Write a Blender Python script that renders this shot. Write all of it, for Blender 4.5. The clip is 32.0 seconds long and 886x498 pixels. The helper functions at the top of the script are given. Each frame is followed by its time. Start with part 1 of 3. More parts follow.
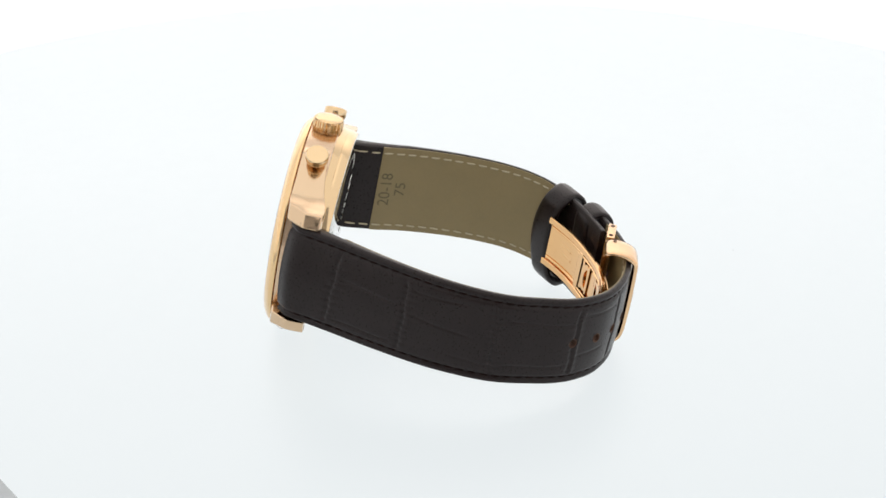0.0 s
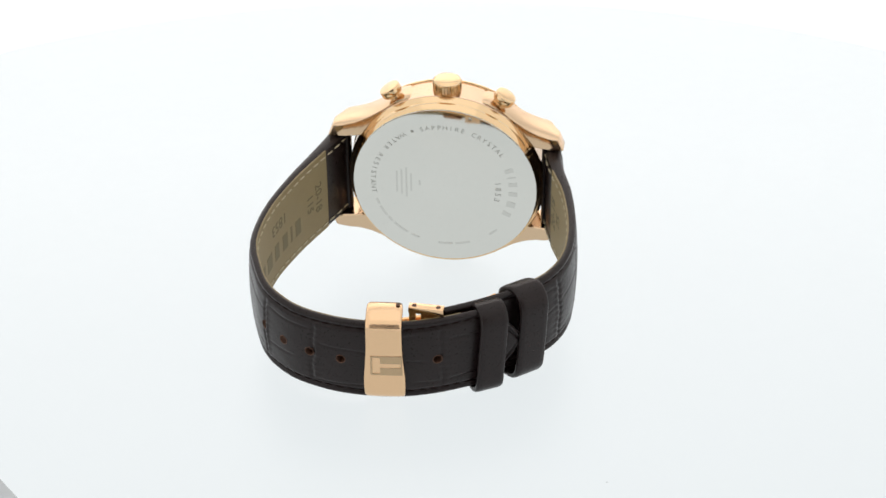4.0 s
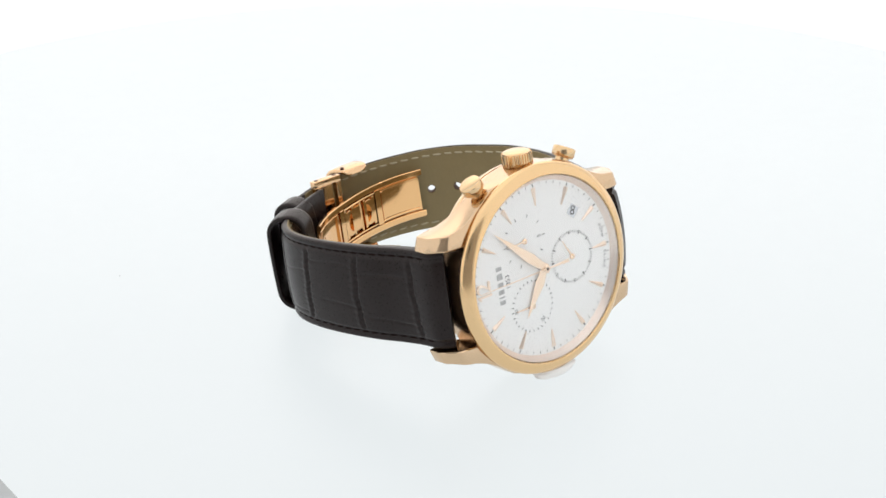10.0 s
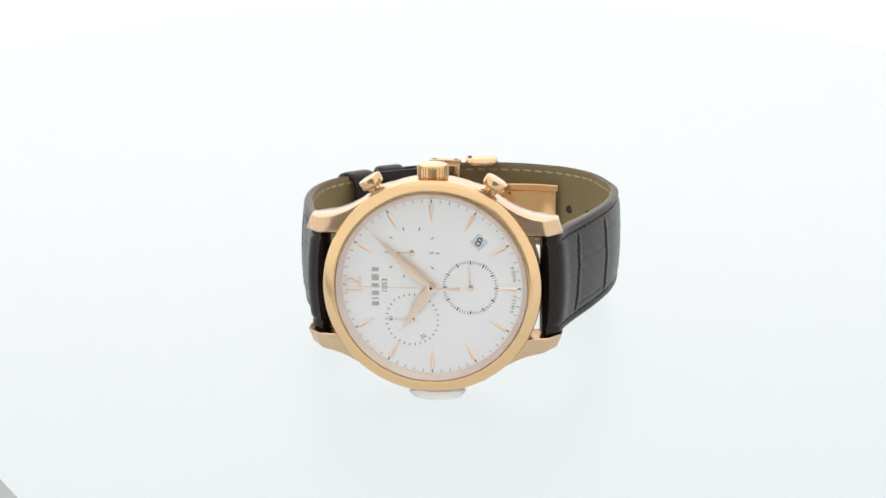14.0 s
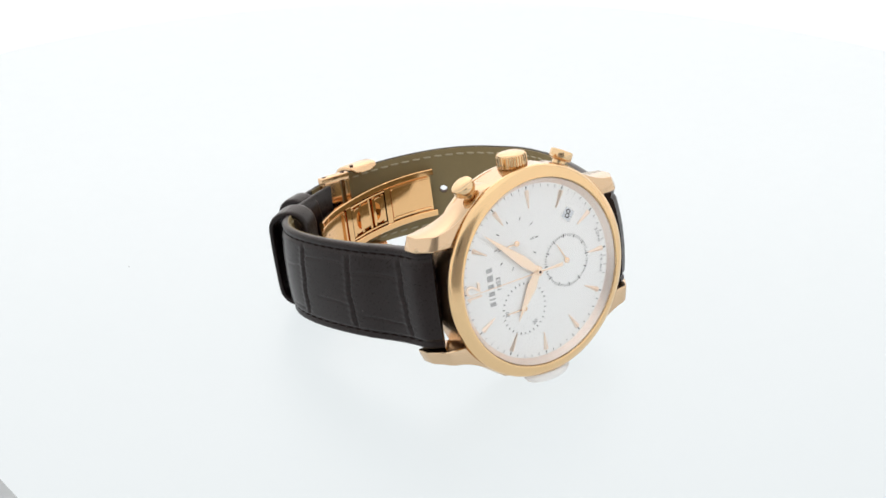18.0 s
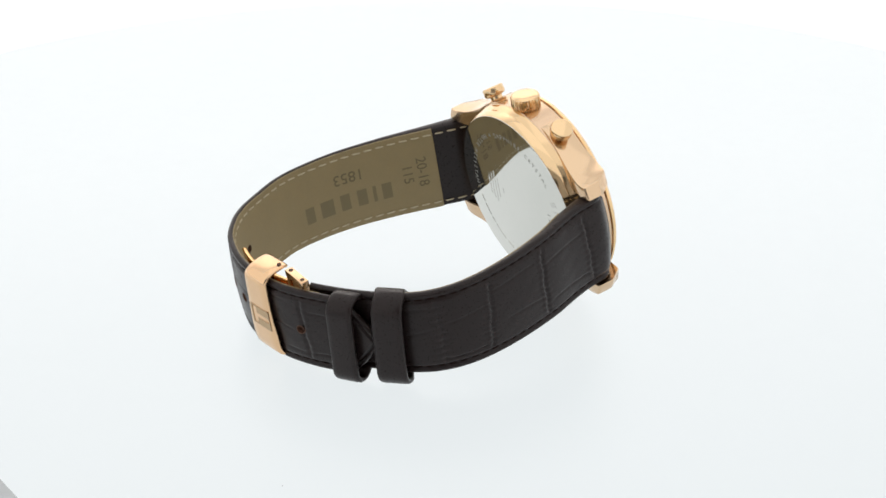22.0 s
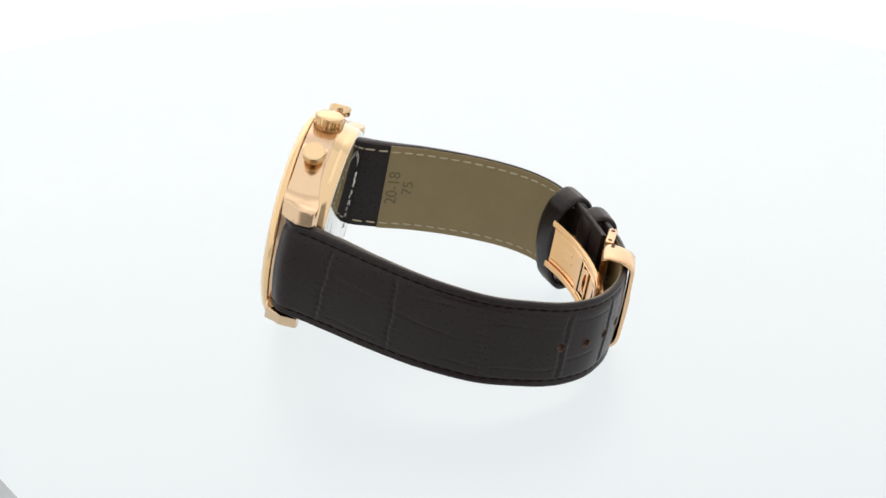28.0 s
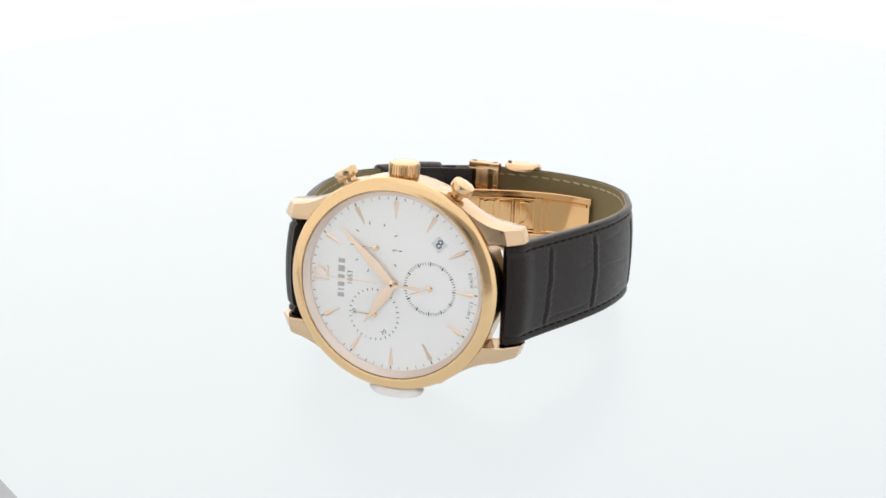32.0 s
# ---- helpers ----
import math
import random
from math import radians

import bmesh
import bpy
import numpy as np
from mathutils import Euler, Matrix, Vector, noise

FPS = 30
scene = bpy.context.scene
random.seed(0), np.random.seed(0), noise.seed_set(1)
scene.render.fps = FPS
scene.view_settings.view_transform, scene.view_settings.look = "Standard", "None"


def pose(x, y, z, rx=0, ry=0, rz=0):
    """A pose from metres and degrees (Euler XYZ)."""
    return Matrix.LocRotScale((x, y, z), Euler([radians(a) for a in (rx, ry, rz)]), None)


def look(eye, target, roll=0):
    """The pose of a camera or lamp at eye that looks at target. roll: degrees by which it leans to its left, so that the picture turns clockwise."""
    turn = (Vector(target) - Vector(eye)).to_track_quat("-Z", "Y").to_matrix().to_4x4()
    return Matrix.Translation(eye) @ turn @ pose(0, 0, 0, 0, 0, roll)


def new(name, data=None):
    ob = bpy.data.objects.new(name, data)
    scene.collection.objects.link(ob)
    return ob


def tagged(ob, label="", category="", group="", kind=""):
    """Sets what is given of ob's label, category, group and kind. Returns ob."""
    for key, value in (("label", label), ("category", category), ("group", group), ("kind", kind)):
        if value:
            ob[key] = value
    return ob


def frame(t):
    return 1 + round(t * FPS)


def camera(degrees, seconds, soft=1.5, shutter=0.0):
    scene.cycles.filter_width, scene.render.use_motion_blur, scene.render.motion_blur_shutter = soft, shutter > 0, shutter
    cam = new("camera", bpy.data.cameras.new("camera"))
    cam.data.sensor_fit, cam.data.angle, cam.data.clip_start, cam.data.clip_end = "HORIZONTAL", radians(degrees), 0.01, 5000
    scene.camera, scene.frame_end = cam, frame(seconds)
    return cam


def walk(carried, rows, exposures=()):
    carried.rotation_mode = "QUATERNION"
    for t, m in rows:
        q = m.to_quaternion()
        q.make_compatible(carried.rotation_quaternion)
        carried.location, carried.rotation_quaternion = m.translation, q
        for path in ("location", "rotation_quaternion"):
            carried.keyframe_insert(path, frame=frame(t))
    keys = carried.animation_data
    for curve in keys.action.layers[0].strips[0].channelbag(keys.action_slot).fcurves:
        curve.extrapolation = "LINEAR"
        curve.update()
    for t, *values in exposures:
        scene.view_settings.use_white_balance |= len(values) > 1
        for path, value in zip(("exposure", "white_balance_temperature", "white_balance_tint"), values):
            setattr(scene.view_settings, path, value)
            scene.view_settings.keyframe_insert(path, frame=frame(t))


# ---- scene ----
# ---------- camera ----------
cam = camera(20.81, 32.0, 1.56)
EYE = Vector((0.0, -0.43958, 0.22665))
AIM = Vector((0.00066, -0.05176, 0.03978))
walk(cam, [(0, look(EYE, AIM, -0.270)), (32, look(EYE, AIM, -0.270))])

# ---------- light: a white light tent round a turntable ----------
world = bpy.data.worlds.new("tent_glow")
scene.world = world
world.use_nodes = True
world.node_tree.nodes["Background"].inputs[0].default_value = (1.0, 0.995, 0.982, 1)
world.node_tree.nodes["Background"].inputs[1].default_value = 1.15
scene.view_settings.exposure = 0.0


def softbox(name, eye, target, sx, sy, watts, colour=(1, 1, 1)):
    lamp = bpy.data.lights.new(name, "AREA")
    lamp.shape, lamp.size, lamp.size_y, lamp.energy, lamp.color = "RECTANGLE", sx, sy, watts, colour
    ob = new(name, lamp)
    ob.matrix_world = look(eye, target)
    return ob


softbox("softbox_top", (0, 0.05, 0.75), (0, 0, 0), 0.7, 0.7, 0.3)
softbox("softbox_back", (-0.06, 0.27, 0.5), (-0.06, 0.72, 0.27), 0.85, 0.3, 2.85, (1.0, 0.87, 0.79))


# ---------- materials ----------
def material(name, base, rough=0.5, metal=0.0, **more):
    m = bpy.data.materials.new(name)
    m.use_nodes = True
    b = m.node_tree.nodes["Principled BSDF"]
    b.inputs["Base Color"].default_value = (*base, 1)
    b.inputs["Roughness"].default_value = rough
    b.inputs["Metallic"].default_value = metal
    for key, value in more.items():
        b.inputs[key.replace("_", " ")].default_value = value
    return m


def grain(m, scale, strength, distance=0.0001, detail=4.0, stretch=(1, 1, 1), vary=0.0, rough_vary=0.0):
    """Fine relief and uneven colour and gloss, in metres of the object's own space."""
    nt = m.node_tree
    b = nt.nodes["Principled BSDF"]
    coord, mapping = nt.nodes.new("ShaderNodeTexCoord"), nt.nodes.new("ShaderNodeMapping")
    mapping.inputs["Scale"].default_value = stretch
    tex = nt.nodes.new("ShaderNodeTexNoise")
    tex.inputs["Scale"].default_value, tex.inputs["Detail"].default_value = scale, detail
    nt.links.new(coord.outputs["Object"], mapping.inputs["Vector"])
    nt.links.new(mapping.outputs["Vector"], tex.inputs["Vector"])
    if strength:
        bump = nt.nodes.new("ShaderNodeBump")
        bump.inputs["Strength"].default_value, bump.inputs["Distance"].default_value = strength, distance
        nt.links.new(tex.outputs["Fac"], bump.inputs["Height"])
        nt.links.new(bump.outputs["Normal"], b.inputs["Normal"])
    if vary:
        slow = nt.nodes.new("ShaderNodeTexNoise")
        slow.inputs["Scale"].default_value, slow.inputs["Detail"].default_value = scale * 0.12, 3.0
        nt.links.new(mapping.outputs["Vector"], slow.inputs["Vector"])
        mix = nt.nodes.new("ShaderNodeMix")
        mix.data_type = "RGBA"
        c = b.inputs["Base Color"].default_value
        mix.inputs["A"].default_value = (c[0] * (1 - vary), c[1] * (1 - vary), c[2] * (1 - vary), 1)
        mix.inputs["B"].default_value = (min(1, c[0] * (1 + vary)), min(1, c[1] * (1 + vary)), min(1, c[2] * (1 + vary)), 1)
        add = nt.nodes.new("ShaderNodeMath")
        add.operation = "MULTIPLY_ADD"
        add.inputs[1].default_value = 0.4
        nt.links.new(tex.outputs["Fac"], add.inputs[0])
        half = nt.nodes.new("ShaderNodeMath")
        half.operation = "MULTIPLY"
        half.inputs[1].default_value = 0.6
        nt.links.new(slow.outputs["Fac"], half.inputs[0])
        nt.links.new(half.outputs[0], add.inputs[2])
        nt.links.new(add.outputs[0], mix.inputs["Factor"])
        nt.links.new(mix.outputs["Result"], b.inputs["Base Color"])
    if rough_vary:
        r = nt.nodes.new("ShaderNodeMapRange")
        base = b.inputs["Roughness"].default_value
        r.inputs["To Min"].default_value, r.inputs["To Max"].default_value = max(0.02, base - rough_vary), base + rough_vary
        nt.links.new(tex.outputs["Fac"], r.inputs["Value"])
        nt.links.new(r.outputs["Result"], b.inputs["Roughness"])
    return m


GOLD = grain(material("polished_rose_gold", (0.74, 0.53, 0.31), 0.12, 1.0), 900, 0.0, vary=0.02, rough_vary=0.03)
BEZEL = grain(material("soft_polished_rose_gold", (0.80, 0.55, 0.30), 0.18, 1.0), 900, 0.0, vary=0.02, rough_vary=0.03)
SATIN = grain(material("satin_rose_gold", (0.66, 0.475, 0.325), 0.22, 1.0), 1200, 0.0, vary=0.02, rough_vary=0.02)
LUGGOLD = grain(material("brushed_polished_rose_gold", (0.65, 0.47, 0.305), 0.15, 1.0), 900, 0.0, vary=0.02, rough_vary=0.04)
ENGRAVED = grain(material("matt_engraved_gold", (0.50, 0.36, 0.22), 0.5, 1.0), 4000, 0.2, 0.00002)
STEEL = grain(material("polished_steel", (0.88, 0.865, 0.83), 0.10, 1.0), 600, 0.0, rough_vary=0.04)
BACKPLATE = grain(material("polished_back_plate", (0.69, 0.68, 0.635), 0.055, 1.0), 700, 0.0, vary=0.03, rough_vary=0.02)
ETCH = material("etched_steel", (0.40, 0.395, 0.37), 0.45, 1.0)
LEATHER = grain(material("dark_brown_leather", (0.0138, 0.0087, 0.0083), 0.30, Specular_IOR_Level=0.22), 2600, 0.22, 0.00006, 5.0, vary=0.25, rough_vary=0.1)
LINING = grain(material("olive_tan_lining", (0.232, 0.175, 0.081), 0.62), 1800, 0.3, 0.00006, 5.0, vary=0.12)
THREAD = grain(material("dark_brown_thread", (0.011, 0.0045, 0.0035), 0.9, Specular_IOR_Level=0.1), 6000, 0.3, 0.00003)
CREAM = grain(material("cream_thread", (0.42, 0.36, 0.24), 0.7), 6000, 0.3, 0.00003)
STAMP = material("stamped_dark_ink", (0.115, 0.092, 0.046), 0.7)
FAINTSTAMP = material("faint_stamp", (0.155, 0.122, 0.06), 0.7)
FAINTINK = material("pale_grey_dial_print", (0.46, 0.46, 0.47), 0.5)
FAINTETCH = material("lightly_etched_steel", (0.60, 0.59, 0.55), 0.13, 1.0)
HOLE = material("hole_rim", (0.075, 0.032, 0.016), 0.7)
DIAL = grain(material("opaline_silver_dial", (0.97, 0.972, 0.97), 0.38), 5000, 0.06, 0.00002, vary=0.01)
REHAUT = material("pale_rose_metal", (0.95, 0.81, 0.72), 0.34, 1.0)
INK = material("black_dial_print", (0.03, 0.03, 0.032), 0.5)
GREYINK = material("grey_dial_print", (0.13, 0.13, 0.14), 0.5)
APPLIED = material("applied_rose_gold", (0.92, 0.69, 0.50), 0.16, 1.0)
HANDGOLD = material("pale_satin_hand_gold", (0.95, 0.75, 0.58), 0.3, 1.0)
MARKER = material("pale_applied_rose_gold", (0.96, 0.80, 0.67), 0.28, 1.0)
DATE = material("date_disc", (0.72, 0.75, 0.80), 0.5)
FILM = grain(material("pale_putty", (0.86, 0.82, 0.79), 0.32, Transmission_Weight=0.35, IOR=1.4), 500, 0.3, 0.0003)
GLASS = bpy.data.materials.new("sapphire_glass")
GLASS.use_nodes = True
nt = GLASS.node_tree
nt.nodes.remove(nt.nodes["Principled BSDF"])
clear, gloss, blend = nt.nodes.new("ShaderNodeBsdfTransparent"), nt.nodes.new("ShaderNodeBsdfGlossy"), nt.nodes.new("ShaderNodeMixShader")
facing, power, share = nt.nodes.new("ShaderNodeLayerWeight"), nt.nodes.new("ShaderNodeMath"), nt.nodes.new("ShaderNodeMapRange")
gloss.inputs["Roughness"].default_value, facing.inputs["Blend"].default_value = 0.02, 0.5
power.operation, power.inputs[1].default_value = "POWER", 2.7
share.inputs["To Min"].default_value, share.inputs["To Max"].default_value = 0.032, 0.95
nt.links.new(facing.outputs["Facing"], power.inputs[0])
nt.links.new(power.outputs[0], share.inputs["Value"])
nt.links.new(share.outputs["Result"], blend.inputs[0])
nt.links.new(clear.outputs[0], blend.inputs[1])
nt.links.new(gloss.outputs[0], blend.inputs[2])
nt.links.new(blend.outputs[0], nt.nodes["Material Output"].inputs["Surface"])
# near-black acrylic; its white is added emission, which also thins the watch's shadow
ACRYLIC = grain(material("self_glowing_acrylic", (0.016, 0.0165, 0.017), 0.42, Specular_IOR_Level=0.26, Emission_Color=(0.931, 0.983, 0.999, 1), Emission_Strength=0.832), 300, 0.02, 0.00005, vary=0.012, rough_vary=0.03)
SHEET = grain(material("white_paper_sweep", (0.86, 0.87, 0.88), 0.7), 120, 0.05, 0.0001, vary=0.012)
DARKCLOTH = grain(material("dark_grey_cloth", (0.04, 0.042, 0.045), 0.9), 900, 0.4, 0.0002, vary=0.2)
PALECLOTH = grain(material("pale_grey_cloth", (0.42, 0.44, 0.45), 0.9), 900, 0.4, 0.0002, vary=0.15)
FRONTBLOCK = grain(material("grey_front_block_cloth", (0.34, 0.336, 0.33), 0.9), 700, 0.3, 0.0002, vary=0.15)

# ---------- the watch's own space: x to three o'clock, y to twelve, z out of the dial, in millimetres ----------
ZA = Vector((-0.0466, -0.9820, 0.1831)).normalized()
XA = Vector((-0.0185, 0.1841, 0.9827))
XA = (XA - ZA * XA.dot(ZA)).normalized()
YA = ZA.cross(XA)
LOCAL = Matrix.Translation((0.00129, -0.02872, 0.02090)) @ Matrix((XA, YA, ZA)).transposed().to_4x4() @ Matrix.Scale(0.001, 4)
# the head sits turned a little against the strap's plane
HEAD = LOCAL @ Matrix.Rotation(radians(1.75), 4, "X")


def finish(bm, sharp=32, smooth=True):
    bmesh.ops.recalc_face_normals(bm, faces=bm.faces)
    for f in bm.faces:
        f.smooth = smooth
    for e in bm.edges:
        e.smooth = e.calc_face_angle(0.0) < radians(sharp)


def part(name, bm, mat, parent, label="", at=None, sharp=32, space=LOCAL):
    """One mesh object under a thing or part. at: its own pose in the thing's space, for parts that move."""
    if space:
        bm.transform(space)
    if at is not None:
        bm.transform(at.inverted())
    finish(bm, sharp)
    me = bpy.data.meshes.new(name)
    bm.to_mesh(me)
    bm.free()
    me.materials.append(mat)
    ob = new(name, me)
    ob.parent = parent
    if at is not None:
        ob.matrix_basis = at
    if label:
        ob["label"] = label
    return ob


def lathe(profile, n=128, closed=False):
    """Turns (radius, z) pairs round the z axis."""
    bm = bmesh.new()
    rings = []
    for r, z in profile:
        if r < 1e-6:
            rings.append([bm.verts.new((0, 0, z))])
        else:
            rings.append([bm.verts.new((r * math.cos(2 * math.pi * i / n), r * math.sin(2 * math.pi * i / n), z)) for i in range(n)])
    pairs = list(zip(rings, rings[1:])) + ([(rings[-1], rings[0])] if closed else [])
    for a, b in pairs:
        for i in range(n):
            j = (i + 1) % n
            if len(a) == 1 and len(b) == 1:
                continue
            if len(a) == 1:
                bm.faces.new((a[0], b[i], b[j]))
            elif len(b) == 1:
                bm.faces.new((a[i], a[j], b[0]))
            else:
                bm.faces.new((a[i], a[j], b[j], b[i]))
    return bm


def loft(sections, caps=True, ring=True):
    """Joins sections of equal length, each a closed loop of points."""
    bm = bmesh.new()
    rows = [[bm.verts.new(p) for p in s] for s in sections]
    n = len(rows[0])
    for a, b in zip(rows, rows[1:]):
        for i in range(n if ring else n - 1):
            j = (i + 1) % n
            bm.faces.new((a[i], a[j], b[j], b[i]))
    if caps:
        bm.faces.new(rows[0])
        bm.faces.new(rows[-1][::-1])
    return bm


def merge(bms):
    out = bmesh.new()
    for b in bms:
        me = bpy.data.meshes.new("tmp")
        b.to_mesh(me)
        b.free()
        out.from_mesh(me)
        bpy.data.meshes.remove(me)
    return out


def moved(bm, m):
    bm.transform(m)
    return bm


def box(x0, x1, y0, y1, z0, z1, bevel=0.0):
    bm = bmesh.new()
    bmesh.ops.create_cube(bm, size=1)
    bm.transform(Matrix.Translation(((x0 + x1) / 2, (y0 + y1) / 2, (z0 + z1) / 2)) @ Matrix.Diagonal((x1 - x0, y1 - y0, z1 - z0, 1)))
    if bevel:
        bmesh.ops.bevel(bm, geom=list(bm.edges), offset=bevel, segments=2, affect="EDGES", profile=0.6)
    return bm


def writing(text, size, depth=0.02):
    """Raised letters in the xy plane, centred, size in millimetres."""
    cu = bpy.data.curves.new("writing", "FONT")
    cu.body, cu.size, cu.align_x, cu.align_y, cu.extrude = text, size, "CENTER", "CENTER", depth
    ob = new("writing", cu)
    bpy.context.view_layer.update()
    me = bpy.data.meshes.new_from_object(ob.evaluated_get(bpy.context.evaluated_depsgraph_get()))
    bm = bmesh.new()
    bm.from_mesh(me)
    bpy.data.objects.remove(ob)
    bpy.data.curves.remove(cu)
    bpy.data.meshes.remove(me)
    return bm


def spot(x, y, z=0.0, turn=0.0):
    """A place on the dial; turn in degrees, clockwise as the watch is read."""
    return Matrix.Translation((x, y, z)) @ Matrix.Rotation(radians(-turn), 4, "Z")


# ---------- the table ----------
turntable = new("turntable")
# the plate glows by its material, standing in for light falling on it
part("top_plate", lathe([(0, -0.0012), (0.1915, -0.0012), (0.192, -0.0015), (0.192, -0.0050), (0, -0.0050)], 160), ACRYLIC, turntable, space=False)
part("rim", lathe([(0.1905, -0.0052), (0.1925, -0.0052), (0.193, -0.0056), (0.193, -0.0078), (0.1905, -0.008)], 160, True), SHEET, turntable, space=False)
tagged(turntable, "round white glossy acrylic turntable plate under the watch, with added glow", "turntable")

rows = []
for i in range(41):
    u = i / 40
    if u < 0.4:
        y, z = -0.9 + u / 0.4 * 1.2, -0.0085
    elif u < 0.8:
        a = (u - 0.4) / 0.4 * math.pi / 2
        y, z = 0.3 + 0.25 * math.sin(a), -0.0085 + 0.25 * (1 - math.cos(a))
    else:
        y, z = 0.55, 0.2415 + (u - 0.8) / 0.2 * 0.75
    rows.append([(-0.9, y, z), (0.9, y, z), (0.9, y + 0.002, z - 0.002), (-0.9, y + 0.002, z - 0.002)])
sweep = part("backdrop", loft(rows), SHEET, None, space=False)
tagged(sweep, "seamless white paper sweep, brightly lit from behind", "backdrop", kind="structure")

# ---------- the watch ----------
watch = new("wristwatch")
tagged(watch, "rose gold chronograph wristwatch on its side with dark brown leather strap", "wristwatch")

def head_part(name, bm, mat, parent, label="", at=None, sharp=32):
    return part(name, bm, mat, parent, label, at, sharp, HEAD)


# the dial as the thick domed glass shows it, lifted a little
FACE = LOCAL @ Matrix.Translation((0, 0, 0.6)) @ Matrix.Rotation(radians(0.9), 4, "X")


def dial_part(name, bm, mat, parent, label="", at=None, sharp=32):
    return part(name, bm, mat, parent, label, at, sharp, FACE)


# case band, with a soft shoulder towards the back
case = head_part("case", lathe([(17.2, 0.32), (20.5, 0.32), (20.62, 0.2), (20.62, -5.25), (20.5, -5.4), (17.2, -5.4)], 160, True), SATIN, watch, "satin rose gold case band")
head_part("case_flange", lathe([(17.2, -5.42), (20.5, -5.42), (20.42, -5.65), (19.98, -6.7), (19.9, -6.85), (17.2, -6.85)], 160, True), GOLD, watch, "polished sloping case flange")


def lug(sx, sy):
    # along y: inner face, outer face, front and back heights
    stations = [(5.0, 12.0, 19.3, 0.15, -4.8), (8.0, 11.0, 19.2, 0.18, -4.9), (10.0, 10.4, 18.6, 0.2, -5.0), (12.0, 10.1, 17.1, 0.22, -5.2), (14.0, 10.0, 15.65, 0.22, -5.5), (16.0, 10.0, 14.5, 0.22, -5.9), (17.5, 10.0, 13.85, 0.22, -6.25),
                (19.0, 10.0, 13.35, 0.15, -6.6), (20.4, 10.0, 13.15, -0.02, -6.9), (21.6, 10.0, 12.95, -0.2, -7.05), (22.1, 10.0, 12.88, -0.45, -7.1), (23.3, 10.0, 12.75, -1.95, -7.1), (24.2, 10.0, 12.66, -3.15, -7.0), (24.42, 10.04, 12.6, -3.5, -6.8), (24.5, 10.15, 12.5, -3.75, -6.55)]
    sections = []
    for y, a, b, zt, zb in stations:
        a = max(a, math.sqrt(max(0.0, 18.4 ** 2 - y * y)))
        h = zt - zb
        c = min(0.25, h * 0.3)
        loop = [(a + c, zt), (b - 0.16, zt), (b - 0.05, zt - min(0.05, h * 0.1)), (b, zt - min(0.16, h * 0.2)), (b + 0.05, zt - h * 0.5), (b, zb + min(0.16, h * 0.2)), (b - 0.05, zb + min(0.05, h * 0.1)), (b - 0.16, zb), (a + c, zb), (a, zb + c), (a, zt - c)]
        slant = 0.4 * max(0.0, min(1.0, (y - 20.0) / 3.5))
        sections.append([(sx * x, sy * (y + 0.15 - slant * (x - 10.0)), z) for x, z in loop])
    return loft(sections)


for sx in (1, -1):
    for sy in (1, -1):
        head_part("lug", lug(sx, sy), LUGGOLD, watch, sharp=30)

bezel = head_part("bezel", lathe([(18.3, 0.4), (18.45, 2.1), (18.5, 2.27), (18.6, 2.36), (18.78, 2.37), (19.1, 2.26), (19.5, 2.08), (20.0, 1.8), (20.4, 1.52), (20.65, 1.28), (20.82, 1.02), (20.92, 0.72), (20.88, 0.5), (20.7, 0.4)], 192, True), BEZEL, watch, "satin polished rose gold bezel")
head_part("chapter_ring", lathe([(17.25, 0.75), (17.75, 1.3), (18.35, 1.9), (18.33, 1.93), (18.28, 0.9), (17.9, 0.3), (17.25, 0.2)], 160, True), REHAUT, watch, "pale rose metal chapter ring")
dial = dial_part("dial", lathe([(0, 0), (17.3, 0), (17.3, -0.4), (0, -0.4)], 128), DIAL, watch, "silvery white opaline dial")
crystal = head_part("crystal", lathe([(0, 3.25), (5, 3.2), (10, 3.06), (14, 2.86), (16.5, 2.68), (17.7, 2.52), (18.25, 2.3), (18.42, 2.0), (18.4, 1.85), (0, 2.0)], 128), GLASS, watch, "clear watch glass")
crystal.visible_shadow = False

# back
head_part("back_ring", lathe([(19.95, -6.8), (19.9, -6.95), (19.8, -7.0), (19.5, -7.0), (19.5, -6.7)], 160, True), GOLD, watch)
# the plate is set in a little askew
ASKEW = HEAD @ Matrix.Translation((0.3, 0, 0)) @ Matrix.Rotation(radians(2.1), 4, "Y")


def back_part(name, bm, mat, parent, label=""):
    return part(name, bm, mat, parent, label, None, 32, ASKEW)


back = back_part("case_back", lathe([(0, -8.1), (19.15, -8.1), (19.28, -8.07), (19.34, -8.0), (19.34, -6.6), (0, -6.6)], 160), BACKPLATE, watch, "pale mirror-polished steel case back")
back_part("back_bevel", lathe([(19.36, -6.2), (19.36, -7.98), (19.42, -7.95), (19.86, -7.05), (19.93, -6.2)], 160, True), GOLD, watch, "polished rose gold sloping rim")


def arc_text(text, radius, middle, size, step, way=1):
    """Letters on the back, set round its rim; angles clockwise from twelve as the back is looked at. way -1: read the other way round, feet outwards."""
    bms = []
    for i, ch in enumerate(text):
        if ch == " ":
            continue
        a = radians(middle + way * (i - (len(text) - 1) / 2) * step)
        m = Matrix.Rotation(math.pi, 4, "Y") @ Matrix.Translation((radius * math.sin(a), radius * math.cos(a), 8.11)) @ Matrix.Rotation(-a + (math.pi if way < 0 else 0), 4, "Z")
        bms.append(moved(writing(ch, size, 0.012), m))
    return merge(bms)


